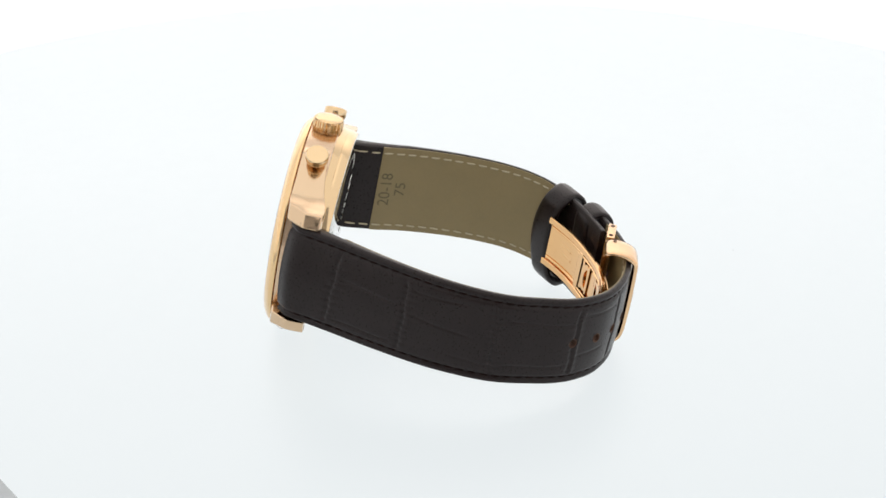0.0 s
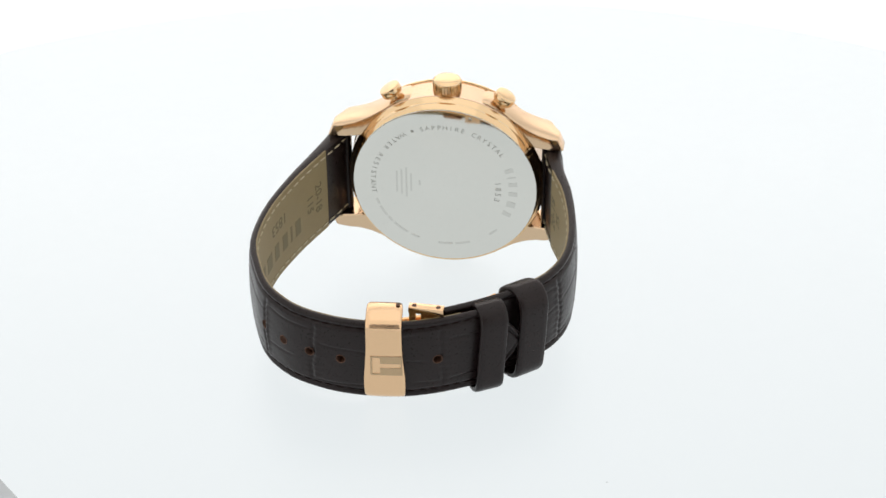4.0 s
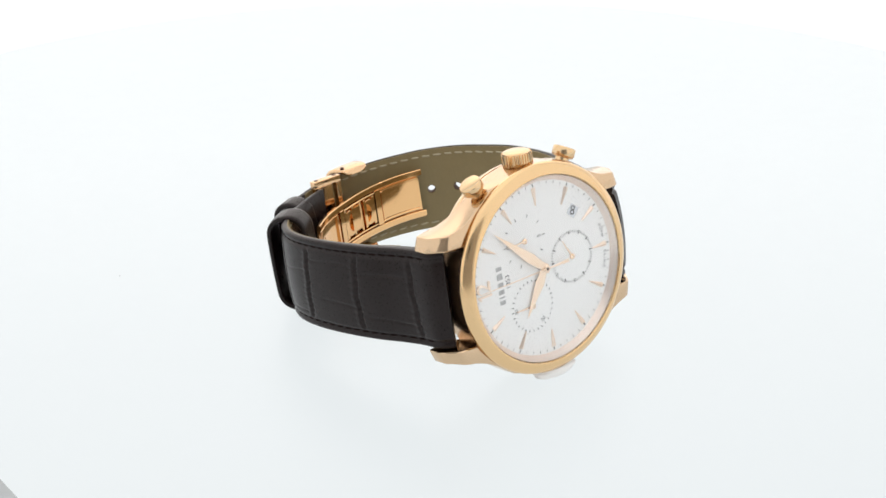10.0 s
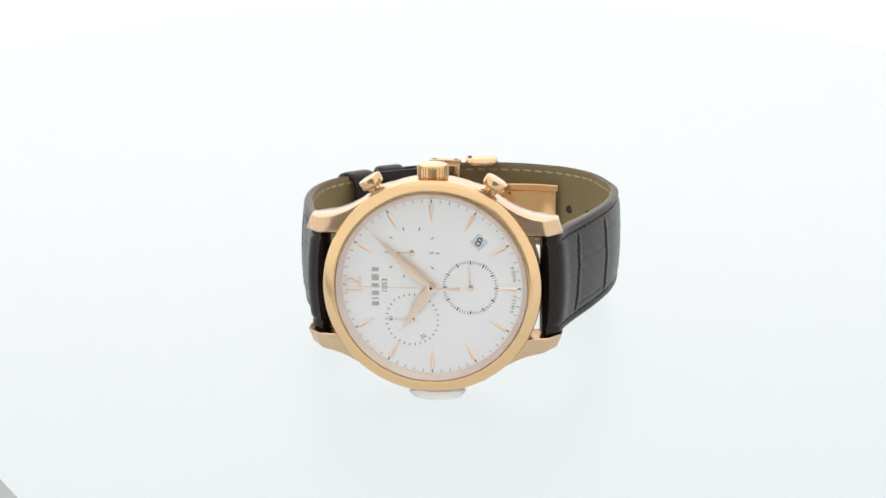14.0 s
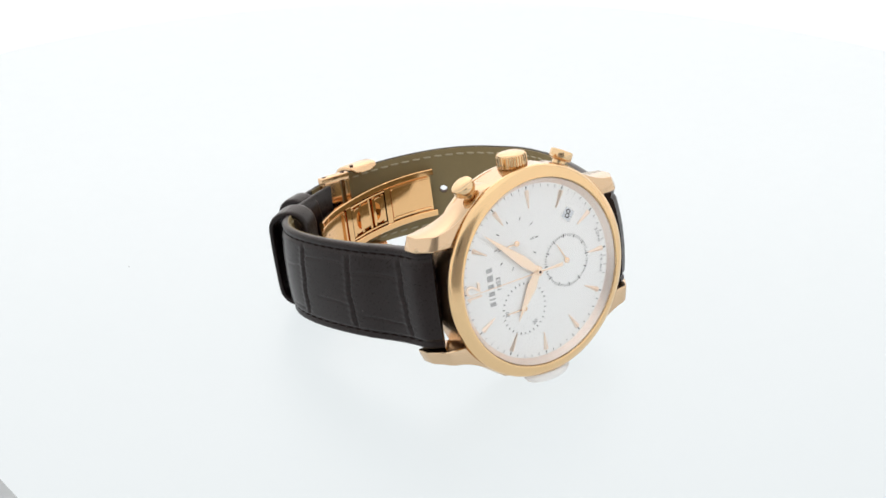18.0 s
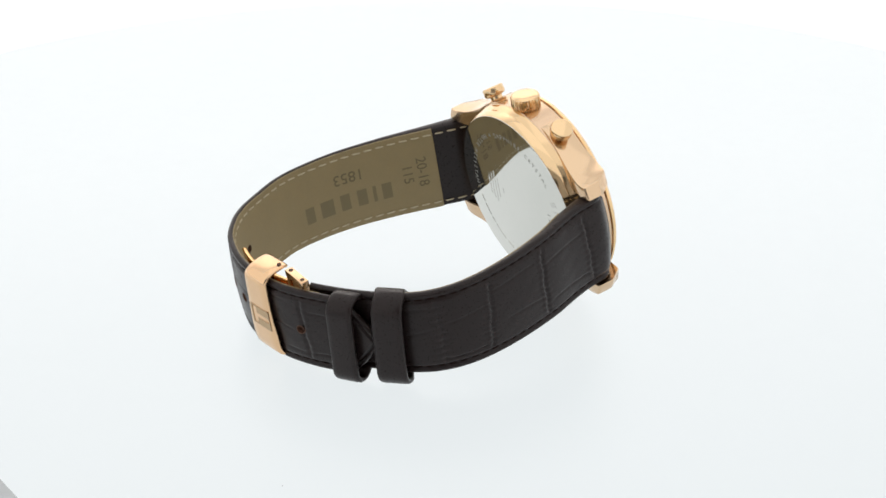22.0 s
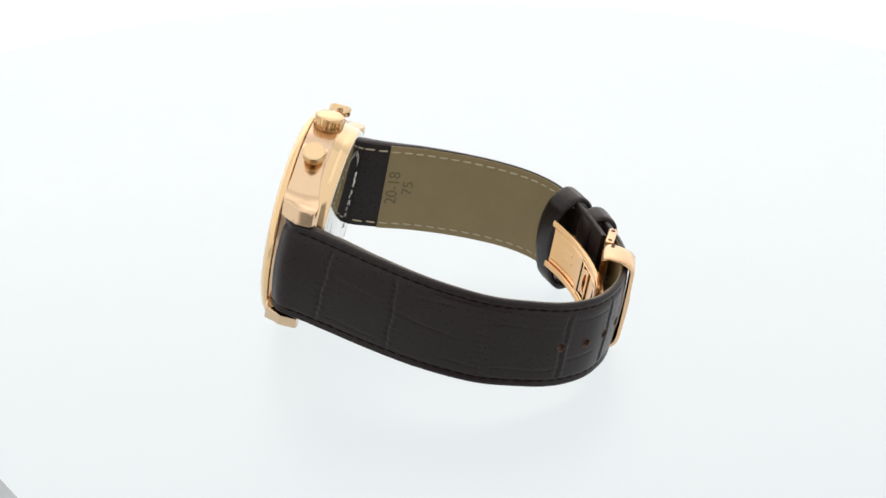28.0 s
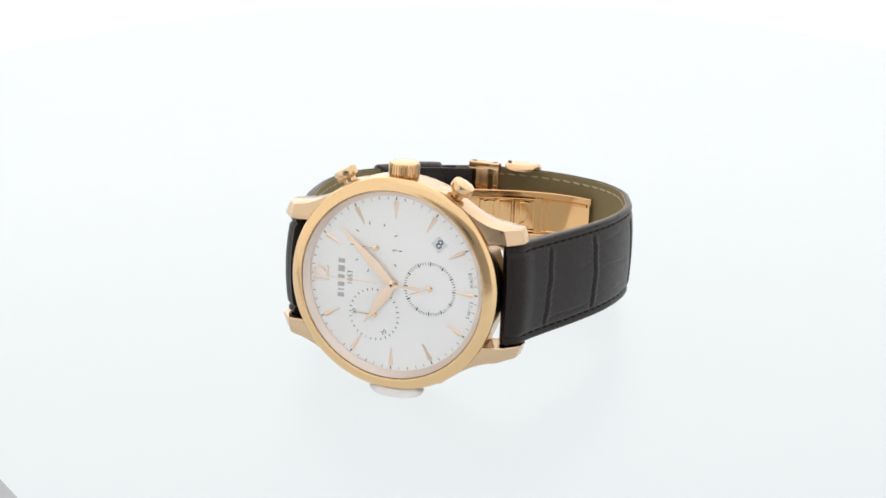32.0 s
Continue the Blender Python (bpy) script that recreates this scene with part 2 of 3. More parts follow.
def arc_bar(radius, a0, a1, wide):
    """A thin curved bar on the back, from angle to angle."""
    loops = []
    for k in range(9):
        a = radians(a0 + (a1 - a0) * k / 8)
        loops.append([(-r * math.sin(a), r * math.cos(a), z) for r, z in ((radius - wide / 2, -8.09), (radius + wide / 2, -8.09), (radius + wide / 2, -8.122), (radius - wide / 2, -8.122))])
    return loft(loops)


def block(w, h, depth):
    """A solid bar, centred in the xy plane."""
    return box(-w / 2, w / 2, -h / 2, h / 2, -depth, depth)


# widths of the blocks that stand for the maker's six letters, and their middles, in letter heights
MAKER = [(0.46, -2.1), (0.16, -1.5), (0.48, -0.88), (0.48, -0.02), (0.68, 0.92), (0.46, 1.85)]
backflat = Matrix.Rotation(math.pi, 4, "Y")
back_part("back_writing", arc_text("SAPPHIRE CRYSTAL", 14.9, -72.5, 1.55, 4.75), ETCH, back)
back_part("back_writing", arc_text("WATER RESISTANT", 15.2, -157, 1.5, 4.6, -1), ETCH, back)
back_part("back_dot", moved(lathe([(0, 0.012), (0.34, 0.012), (0.34, -0.012), (0, -0.012)], 20), backflat @ Matrix.Translation((15.1 * math.sin(radians(-116)), 15.1 * math.cos(radians(-116)), 8.11))), ETCH, back)
for a0, a1 in ((163, 157), (155, 145), (143, 138), (136, 122), (119, 112), (96, 84), (82, 70), (52, 44)):
    back_part("back_writing_bar", arc_bar(15.2, a0, a1, 0.5), FAINTETCH, back)
for w, at in MAKER:
    a = radians(4 + at * 11.6)
    back_part("maker_block", moved(block(w * 2.2, 1.9, 0.012), backflat @ Matrix.Translation((14.4 * math.sin(a), 14.4 * math.cos(a), 8.11)) @ Matrix.Rotation(-a, 4, "Z")), FAINTETCH, back)
back_part("back_writing", arc_text("1853", 11.2, 3, 1.75, 7.2), ETCH, back)
for k, (w, y) in enumerate(((1.2, -4.4), (4.6, -6.2), (7.6, -7.2), (6.4, -8.2), (5.4, -9.2))):
    back_part("back_writing_bar", moved(box(-w / 2, w / 2, -0.2, 0.2, -0.012, 0.012), backflat @ Matrix.Translation((-0.4, y - 0.9, 8.11))), FAINTETCH, back)
# crown
teeth = 29
sections = []
for x, r in ((20.0, 2.0), (20.45, 2.0), (20.5, 2.75), (20.7, 3.0), (22.75, 3.0), (23.1, 2.8)):
    loop = []
    for i in range(teeth * 4):
        a = 2 * math.pi * i / (teeth * 4)
        d = 0.0 if i % 4 in (0, 1) or r < 2.5 else -0.27
        loop.append((x, (r + d) * math.cos(a), (r + d) * math.sin(a)))
    sections.append(loop)
head_part("crown", moved(loft(sections), Matrix.Translation((0, 0, -2.9))), GOLD, watch, "fluted rose gold crown", sharp=20)
head_part("crown_cap", moved(lathe([(0, 23.4), (1.6, 23.37), (2.4, 23.25), (2.66, 23.05), (2.66, 22.8), (0, 22.8)], 48), Matrix.Translation((0, 0, -2.9)) @ Matrix.Rotation(math.pi / 2, 4, "Y")), GOLD, watch)
for s in (1, -1):
    m = Matrix.Translation((0, 0, -2.9)) @ Matrix.Rotation(radians(31.2 if s > 0 else -31.0), 4, "Z") @ Matrix.Rotation(math.pi / 2, 4, "Y")
    pusher = head_part("pusher", moved(lathe([(0, 23.85), (1.9, 23.82), (2.15, 23.72), (2.25, 23.5), (2.25, 22.3), (2.05, 21.95), (1.45, 21.7), (0, 21.7)], 48), m), GOLD, watch, "rose gold push button")
    head_part("stem", moved(lathe([(0, 21.75), (1.3, 21.75), (1.3, 20.7), (1.65, 20.6), (1.65, 19.8), (0, 19.8)], 40), m), GOLD, pusher)

# ---------- dial furniture ----------
for h in range(1, 12):
    a = 30 * h
    far = 16.25
    out = [(-0.08, 12.7), (0.08, 12.7), (0.52, far - 0.15), (0.45, far), (-0.45, far), (-0.52, far - 0.15)]
    bm = bmesh.new()
    base = [bm.verts.new((x, y, 0.0)) for x, y in out]
    top = [bm.verts.new((x * 0.9, y, 0.16)) for x, y in out]
    crest = [bm.verts.new((0, 12.72, 0.30)), bm.verts.new((0, far - 0.05, 0.42))]
    for i in range(6):
        j = (i + 1) % 6
        bm.faces.new((base[i], base[j], top[j], top[i]))
    bm.faces.new((top[1], top[2], top[3], crest[1], crest[0]))
    bm.faces.new((top[4], top[5], top[0], crest[0], crest[1]))
    bm.faces.new((top[3], top[4], crest[1]))
    bm.faces.new((top[0], top[1], crest[0]))
    dial_part("hour_marker", moved(bm, spot(0, 0, 0.01, a)), MARKER, dial, sharp=15)
dial_part("numeral", moved(merge([box(-0.17, 0.17, -1.65, 1.65, 0, 0.3), moved(box(-0.45, 0.45, -0.13, 0.13, 0, 0.3), Matrix.Translation((-0.25, 1.35, 0)) @ Matrix.Rotation(0.7, 4, "Z"))]), spot(-1.0, 15.0)), MARKER, dial)
dial_part("numeral", moved(writing("2", 4.7, 0.15), spot(0.75, 15.0, 0.16)), MARKER, dial)


def ring_ticks(cx, cy, count, r0, r1, w, every=0, w2=0.0, r02=None, skip=()):
    bms = []
    for i in range(count):
        if i in skip:
            continue
        big = every and i % every == 0
        ww, rr = (w2, r02 or r0) if big else (w, r0)
        bms.append(moved(box(-ww / 2, ww / 2, rr, r1, 0.004, 0.016), spot(cx, cy, 0, 360 * i / count)))
    return merge(bms)


dial_part("minute_track", ring_ticks(0, 0, 60, 16.5, 17.05, 0.10, 5, 0.24, 16.45), INK, dial)
dial_part("seconds_track", ring_ticks(0, -7.4, 60, 4.75, 5.3, 0.12, 5, 0.26, 4.55), INK, dial)
dial_part("half_hour_track", ring_ticks(-6.6, 3.8, 30, 4.75, 5.2, 0.15), INK, dial)
dial_part("tenths_track", ring_ticks(6.6, 3.8, 10, 4.6, 5.25, 0.16), INK, dial)
for cx, cy, r in ((0, -7.4, 4.55), (-6.6, 3.8, 4.6), (6.6, 3.8, 4.45)):
    dial_part("subdial", moved(lathe([(0, 0.003), (r, 0.003), (r + 0.04, 0.0), (r + 0.04, -0.05), (0, -0.05)], 64), spot(cx, cy)), DIAL, dial)
for text, x, y, size in (("30", -6.6, 7.9, 1.15), ("20", -9.95, 1.75, 1.15), ("10", 6.6, 7.85, 1.15), ("5", 6.6, 0.0, 1.15)):
    dial_part("dial_number", moved(writing(text, size, 0.008), spot(x, y, 0.012, 60 if text == "20" else 0)), GREYINK, dial)
for w, at in MAKER:
    dial_part("maker_block", moved(block(w * 1.75, 1.35, 0.008), spot(1.72 * at, 10.85, 0.012)), FAINTINK, dial)
dial_part("year_writing", moved(writing("1853", 1.45, 0.008), spot(0, 9.0, 0.012)), GREYINK, dial)
for text, a0 in (("SWISS", 191.0), ("MADE", 169.5)):
    bms = []
    wide = {"W": 1.45, "I": 0.6, "M": 1.3}
    total, run = sum(wide.get(ch, 1.0) for ch in text), 0.0
    for ch in text:
        a = a0 + (total / 2 - run - wide.get(ch, 1.0) / 2) * 2.75
        run += wide.get(ch, 1.0)
        bms.append(moved(writing(ch, 0.95, 0.008), spot(15.95 * math.sin(radians(a)), 15.95 * math.cos(radians(a)), 0.012, a + 180)))
    dial_part("origin_writing", merge(bms), GREYINK, dial)
# date window, cut at half past four
dm = spot(8.95, -9.0, 0, 135)
dial_part("date_frame", moved(merge([box(-1.25, 1.25, 1.15, 1.25, 0, 0.05), box(-1.25, 1.25, -1.25, -1.15, 0, 0.05), box(-1.25, -1.15, -1.15, 1.15, 0, 0.05), box(1.15, 1.25, -1.15, 1.15, 0, 0.05)]), dm), STEEL, dial)
dial_part("date_disc", moved(box(-1.15, 1.15, -1.15, 1.15, -0.1, 0.006), dm), DATE, dial)
dial_part("date_number", moved(writing("8", 2.6, 0.006), spot(8.95, -9.0, 0.014, 114)), INK, dial)


def lance(length, wide, tail, z, thick=0.16, at_r=0.0):
    """A faceted leaf-shaped hand that points to twelve."""
    out = [(0.0, length), (wide * 0.5, length * 0.30), (wide * 0.32, 0.6), (wide * 0.3, -tail), (-wide * 0.3, -tail), (-wide * 0.32, 0.6), (-wide * 0.5, length * 0.30)]
    bm = bmesh.new()
    base = [bm.verts.new((x, y, z)) for x, y in out]
    edge = [bm.verts.new((x, y, z + thick * 0.5)) for x, y in out]
    spine = [bm.verts.new((0, length * 0.99, z + thick * 0.55)), bm.verts.new((0, length * 0.30, z + thick * 0.95)), bm.verts.new((0, -tail * 0.98, z + thick * 0.8))]
    bm.faces.new(base)
    for i in range(7):
        j = (i + 1) % 7
        bm.faces.new((base[i], base[j], edge[j], edge[i]))
    bm.faces.new((edge[0], edge[1], spine[1], spine[0]))
    bm.faces.new((edge[1], edge[2], edge[3], spine[2], spine[1]))
    bm.faces.new((edge[3], edge[4], spine[2]))
    bm.faces.new((edge[4], edge[5], edge[6], spine[1], spine[2]))
    bm.faces.new((edge[6], edge[0], spine[0], spine[1]))
    return bm


def hub(r, z0, z1):
    return lathe([(0, z1), (r * 0.75, z1), (r, z1 - 0.06), (r, z0), (0, z0)], 32)


dial_part("hour_hand", moved(merge([lance(10.4, 2.25, 1.0, 0.45), hub(0.85, 0.3, 0.62)]), spot(0, 0, 0, 304.2)), HANDGOLD, watch, "rose gold leaf-shaped hour hand", sharp=12)
dial_part("minute_hand", moved(merge([lance(15.6, 2.05, 1.0, 0.78), hub(0.8, 0.7, 0.98)]), spot(0, 0, 0, 42.5)), HANDGOLD, watch, "rose gold leaf-shaped minute hand", sharp=12)
chrono = loft([[(-0.05, 17.0, 1.15), (0.05, 17.0, 1.15), (0.05, 17.0, 1.22), (-0.05, 17.0, 1.22)], [(-0.1, 0, 1.15), (0.1, 0, 1.15), (0.1, 0, 1.25), (-0.1, 0, 1.25)], [(-0.16, -2, 1.15), (0.16, -2, 1.15), (0.16, -2, 1.25), (-0.16, -2, 1.25)], [(-0.36, -5.6, 1.15), (0.36, -5.6, 1.15), (0.36, -5.6, 1.25), (-0.36, -5.6, 1.25)]])
dial_part("chronograph_hand", merge([chrono, hub(0.62, 1.0, 1.34)]), HANDGOLD, watch, "thin rose gold chronograph hand at twelve")

dial_part("hand_pinion", lathe([(0, 1.52), (0.2, 1.52), (0.27, 1.46), (0.27, 1.2), (0, 1.2)], 24), HOLE, watch)


def small_hand(length):
    return merge([loft([[(-0.05, length, 0.2), (0.05, length, 0.2), (0.05, length, 0.26), (-0.05, length, 0.26)], [(-0.14, 0, 0.2), (0.14, 0, 0.2), (0.14, 0, 0.28), (-0.14, 0, 0.28)]]), hub(0.55, 0.02, 0.34)])


dial_part("subdial_hand", moved(small_hand(4.3), spot(6.6, 3.8)), APPLIED, watch)
dial_part("subdial_hand", moved(small_hand(4.3), spot(-6.6, 3.8)), APPLIED, watch)
SECONDS = (FACE @ spot(0, -7.4)).normalized()
small_seconds = dial_part("small_seconds_hand", moved(small_hand(4.3), spot(0, -7.4)), APPLIED, watch, "", SECONDS)

# ---------- strap ----------
def spline(points, step=0.28):
    """A smooth curve through the points, at even steps: places and outward normals in the strap's plane."""
    pts = [Vector(p) for p in points]
    pts = [2 * pts[0] - pts[1]] + pts + [2 * pts[-1] - pts[-2]]
    dense = []
    for i in range(1, len(pts) - 2):
        a, b, c, d = pts[i - 1:i + 3]
        for k in range(24):
            t = k / 24
            dense.append(0.5 * (2 * b + (c - a) * t + (2 * a - 5 * b + 4 * c - d) * t * t + (3 * b - 3 * c + d - a) * t ** 3))
    dense.append(pts[-2])
    run = [0.0]
    for a, b in zip(dense, dense[1:]):
        run.append(run[-1] + (b - a).length)
    n = int(run[-1] / step)
    s = np.linspace(0, run[-1], n + 1)
    y, z = np.interp(s, run, [p.x for p in dense]), np.interp(s, run, [p.y for p in dense])
    ty, tz = np.gradient(y, s), np.gradient(z, s)
    length = np.hypot(ty, tz)
    return s, y, z, ty / length, tz / length


LONG = [(-21.6, -2.0), (-23.9, -4.1), (-25.0, -8.2), (-26.6, -13.5), (-29.3, -22), (-31.7, -31.6), (-32.5, -39.7), (-32.0, -46.5), (-29.6, -53), (-27.2, -57.8), (-24.0, -61.5), (-19, -64.9), (-12, -67.0), (-5, -67.5), (2, -66.7), (8, -64.7), (13.5, -61.9), (19.5, -58.4), (23.1, -56.15)]
SHORT = [(21.6, -1.5), (23.8, -3.7), (24.6, -8.2), (25.8, -12.5), (28, -18.8), (29.9, -27.5), (30.6, -35.3), (30, -41.5), (28.0, -46.6), (25, -50.4), (21, -53.8), (16, -57.3), (11, -60.2), (8.6, -61.4)]


# lengthwise lines within a scale: across at its start and end, the stretch of it that they run, depth
SCALE_LINES = [[(2.6, 1.9, 0.05, 0.95, 0.15), (-6.4, -6.2, 0.02, 0.98, 0.17)],
               [(0.9, -0.6, 0.06, 0.80, 0.14), (5.6, 5.9, 0.0, 0.7, 0.12), (-5.3, -5.6, 0.5, 1.0, 0.12)],
               [(4.4, 3.9, 0.05, 1.0, 0.16), (-5.3, -4.9, 0.05, 0.95, 0.17)],
               [(-3.0, -2.4, 0.05, 0.75, 0.14), (5.6, 5.2, 0.1, 1.0, 0.15)]]


class Band:
    def __init__(self, points, side, creases, tip, shift=0):
        self.shift = shift
        self.s, self.y, self.z, self.ty, self.tz = spline(points)
        self.side, self.creases, self.tip, self.total = side, creases, tip, self.s[-1]

    def half(self, s):
        w = 9.85 - 0.95 * min(1.0, s / 72)
        if self.tip and s > self.total - 9:
            u = (s - (self.total - 9)) / 9
            w *= max(0.10, 1 - 0.9 * u ** 1.7)
        return w

    def thick(self, s):
        t = 1.2 + 2.6 * math.exp(-s / 14)
        if s < 1.8:
            t *= 0.35 + 0.65 * math.sqrt(max(0.0, 1 - (1 - s / 1.8) ** 2))
        return t

    def at(self, s, x, deep):
        """A point at run s, across x, that deep below the outer face."""
        y, z = np.interp(s, self.s, self.y), np.interp(s, self.s, self.z)
        ty, tz = np.interp(s, self.s, self.ty), np.interp(s, self.s, self.tz)
        ny, nz = -tz * self.side, ty * self.side
        return Vector((x, y + ny * deep, z + nz * deep))

    def run(self, y, first=0.0):
        """The run, past first, at which the strap's outer face reaches that y."""
        k = [i for i in range(len(self.s)) if self.s[i] >= first]
        return float(self.s[min(k, key=lambda i: abs(self.y[i] - y))])

    def relief(self, s, x, w):
        """Depth below the plain outer face: padding, stitch groove, and the pressed scales with their ribs."""
        u = abs(x) / w
        pad = -(0.55 + 0.5 * math.exp(-s / 14)) * (1 - u * u) if s < 62 else -0.4 * (1 - u * u)
        d = pad + 0.40 * math.exp(-((abs(x) - (w - 1.45)) / 0.42) ** 2) + 0.012 * math.sin(x * 1.7 + 0.9 * s) * math.sin(0.35 * s)
        inside = 1 / (1 + math.exp((abs(x) - (w - 2.3)) * 5))
        for k, (c, bow, deep) in enumerate(self.creases):
            line = c + bow * math.sin(x * 0.19 + 1.7 * k) + 0.12 * math.sin(x * 1.1 + 2 * k)
            d += 0.78 * deep * inside * (math.exp(-((s - line) / 0.38) ** 2) - 0.35 * math.exp(-((s - line - 0.9) / 0.5) ** 2))
            near = s - line
            if -1.8 < near < 3.0:
                reach = 3.0 if near > 0 else 1.8
                d += (0.10 if s < 58 else 0.05) * inside * (1 - abs(near) / reach) * max(-0.2, math.sin(x * (4.3 + 0.5 * (k % 3)) + 3 * k + 0.5 * math.sin(near)))
            nxt = self.creases[k + 1][0] if k + 1 < len(self.creases) else c + 15
            f = (s - line) / (nxt - c)
            for a0, a1, f0, f1, dd in SCALE_LINES[(k + self.shift) % len(SCALE_LINES)]:
                if f0 < f < f1:
                    off = a0 + (a1 - a0) * (f - f0) / (f1 - f0) + 0.12 * math.sin(s * 0.5 + k)
                    fade = min(1.0, (f - f0) * 8, (f1 - f) * 8)
                    d += dd * fade * math.exp(-((x - off) / 0.21) ** 2)
        return d

    def body(self):
        sections = []
        across = [-1 + 2 * i / 84 for i in range(85)]
        for i in range(len(self.s)):
            s = self.s[i]
            w, t = self.half(s), self.thick(s)
            loop = []
            for u in across:
                x = u * w
                edge = max(0.0, (abs(x) - (w - 0.55)) / 0.55)
                drop = 0.55 * (1 - math.sqrt(max(0.0, 1 - edge * edge))) if t > 1 else 0.0
                loop.append(self.at(s, x, self.relief(s, x, w) + drop))
            loop.append(self.at(s, w, t * 0.8))
            loop.append(self.at(s, w - 0.25, t))
            loop.append(self.at(s, -w + 0.25, t))
            loop.append(self.at(s, -w, t * 0.8))
            sections.append(loop)
        return loft(sections)

    def sheet(self, s0, s1, inset, lift, thick, n=90):
        """The lining, a thin sheet on the inner face."""
        sections = []
        for i in range(n + 1):
            s = s0 + (s1 - s0) * i / n
            w, t = self.half(s) - inset, self.thick(s) + lift
            sections.append([self.at(s, -w, t), self.at(s, -w * 0.5, t + 0.06), self.at(s, w * 0.5, t + 0.06), self.at(s, w, t), self.at(s, w, t - thick), self.at(s, -w, t - thick)])
        return loft(sections)

    def stitches(self, s0, s1, sign, inset, inner, length=1.75, pitch=2.6, r=0.2):
        bms = []
        s = s0
        while s + length < s1:
            loops = []
            for k, f in ((0, 0.1), (0.12, 0.75), (0.5, 1.0), (0.88, 0.75), (1, 0.1)):
                ss = s + length * k
                x = sign * max(0.15, self.half(ss) - inset) + 0.10 * (k - 0.5) * sign
                deep = self.thick(ss) + 0.14 if inner else self.relief(ss, x, self.half(ss)) + 0.02
                lift = (0.14 if inner else -0.16) * f
                c = self.at(ss, x, deep + lift * 0.5)
                up = (self.at(ss, x, deep + 1) - self.at(ss, x, deep)).normalized()
                loops.append([c + Vector((math.cos(a) * r * (0.5 + 0.5 * f), 0, 0)) + up * math.sin(a) * r * 0.7 * (0.4 + 0.6 * f) for a in (0, 1.05, 2.09, 3.14, 4.19, 5.24)])
            bms.append(loft(loops))
            s += pitch
        return merge(bms)


def hole_axis(band, s):
    nrm = (band.at(s, 0, -1) - band.at(s, 0, 0)).normalized()
    return Matrix.Translation(band.at(s, 0, -0.4)) @ nrm.to_track_quat("Z", "Y").to_matrix().to_4x4()


def hole_ring(band, s):
    """The lined wall of a pin hole, from face to face."""
    return moved(lathe([(0.82, -1.75), (0.82, 0.02), (0.88, 0.1), (0.98, 0.08), (1.02, -0.1), (0.93, -0.2), (0.93, -1.75)], 24, True), hole_axis(band, s))


def hole_tool(band, s):
    return moved(lathe([(0, 1.2), (0.91, 1.2), (0.91, -3.5), (0, -3.5)], 24), hole_axis(band, s))


long_band = Band(LONG, 1, [(11.6, 0.5, 0.36), (26.4, 0.6, 0.38), (44.9, 0.5, 0.38), (61.5, 0.5, 0.36), (73.5, 0.4, 0.33), (86.0, 0.4, 0.30), (99.0, 0.3, 0.28)], True)
short_band = Band(SHORT, -1, [(7.2, 0.5, 0.34), (20.7, 0.6, 0.38), (35.2, 0.5, 0.38), (46.0, 0.5, 0.33)], False, 2)
for band, label, end in ((long_band, "long strap piece of dark brown embossed leather with pin holes", 88.0), (short_band, "short strap piece of dark brown embossed leather", 60.0)):
    piece = part("strap", band.body(), LEATHER, watch, label, sharp=50)
    part("lining", band.sheet(11.5, band.run(24.5, 40.0) if band is short_band else band.total - 12, 0.12, 0.10, 0.3), LINING, piece, "olive tan leather lining")
    for sign in (1, -1):
        part("stitching", band.stitches(4.5, band.total - (2 if band is short_band else 2.6), sign, 1.45, False, 1.6, 2.3, 0.18), THREAD, piece)
        part("lining_stitching", band.stitches(4.0, band.total - 14, sign, 1.4, True), CREAM, piece, "cream stitching")


def drilled(ob, cutter):
    """Cuts the cutter's solids out of a mesh for good, worked a thousand times larger."""
    ob.data.transform(Matrix.Scale(1000, 4))
    mod = ob.modifiers.new("drill", "BOOLEAN")
    mod.object, mod.solver = cutter, "EXACT"
    bpy.context.view_layer.update()
    me = bpy.data.meshes.new_from_object(ob.evaluated_get(bpy.context.evaluated_depsgraph_get()))
    ob.modifiers.remove(mod)
    me.transform(Matrix.Scale(0.001, 4))
    for f in me.polygons:
        f.use_smooth = f.use_smooth and len(f.vertices) < 5
    ob.data = me


HOLES = (-26.2, -21.7, -16.0, -9.8, 8.3)
long_piece = [o for o in watch.children if o.name == "strap"][0]
for y in HOLES:
    drill = part("drill", hole_tool(long_band, long_band.run(y, 40.0)), HOLE, None)
    drill.data.transform(Matrix.Scale(1000, 4))
    for ob in [long_piece, *[o for o in long_piece.children if o.name.startswith("lining") and "stitch" not in o.name]]:
        drilled(ob, drill)
    bpy.data.objects.remove(drill)
for y in HOLES:
    part("pin_hole", hole_ring(long_band, long_band.run(y, 40.0)), HOLE, watch)

# stamped writing on the lining: read towards the lug, or along the strap
def stamp(band, base, s, x, along=False):
    bmesh.ops.triangulate(base, faces=base.faces)
    hand = 1 if band is short_band else -1
    for v in base.verts:
        ss, xx = (s + v.co.x, x - v.co.y) if along else (s - v.co.y, x + hand * v.co.x)
        v.co = band.at(ss, xx, band.thick(ss) + 0.165 + (0.03 if v.co.z > 0 else 0.0))
    return base


def pin(x0, x1, r, y, z, n=24):
    return moved(lathe([(0, x0), (r, x0), (r, x1), (0, x1)], n), Matrix.Translation((0, y, z)) @ Matrix.Rotation(math.pi / 2, 4, "Y"))


for sy in (1, -1):
    part("spring_bar", pin(-10.4, 10.4, 0.7, sy * 21.5, -4.4), STEEL, watch)


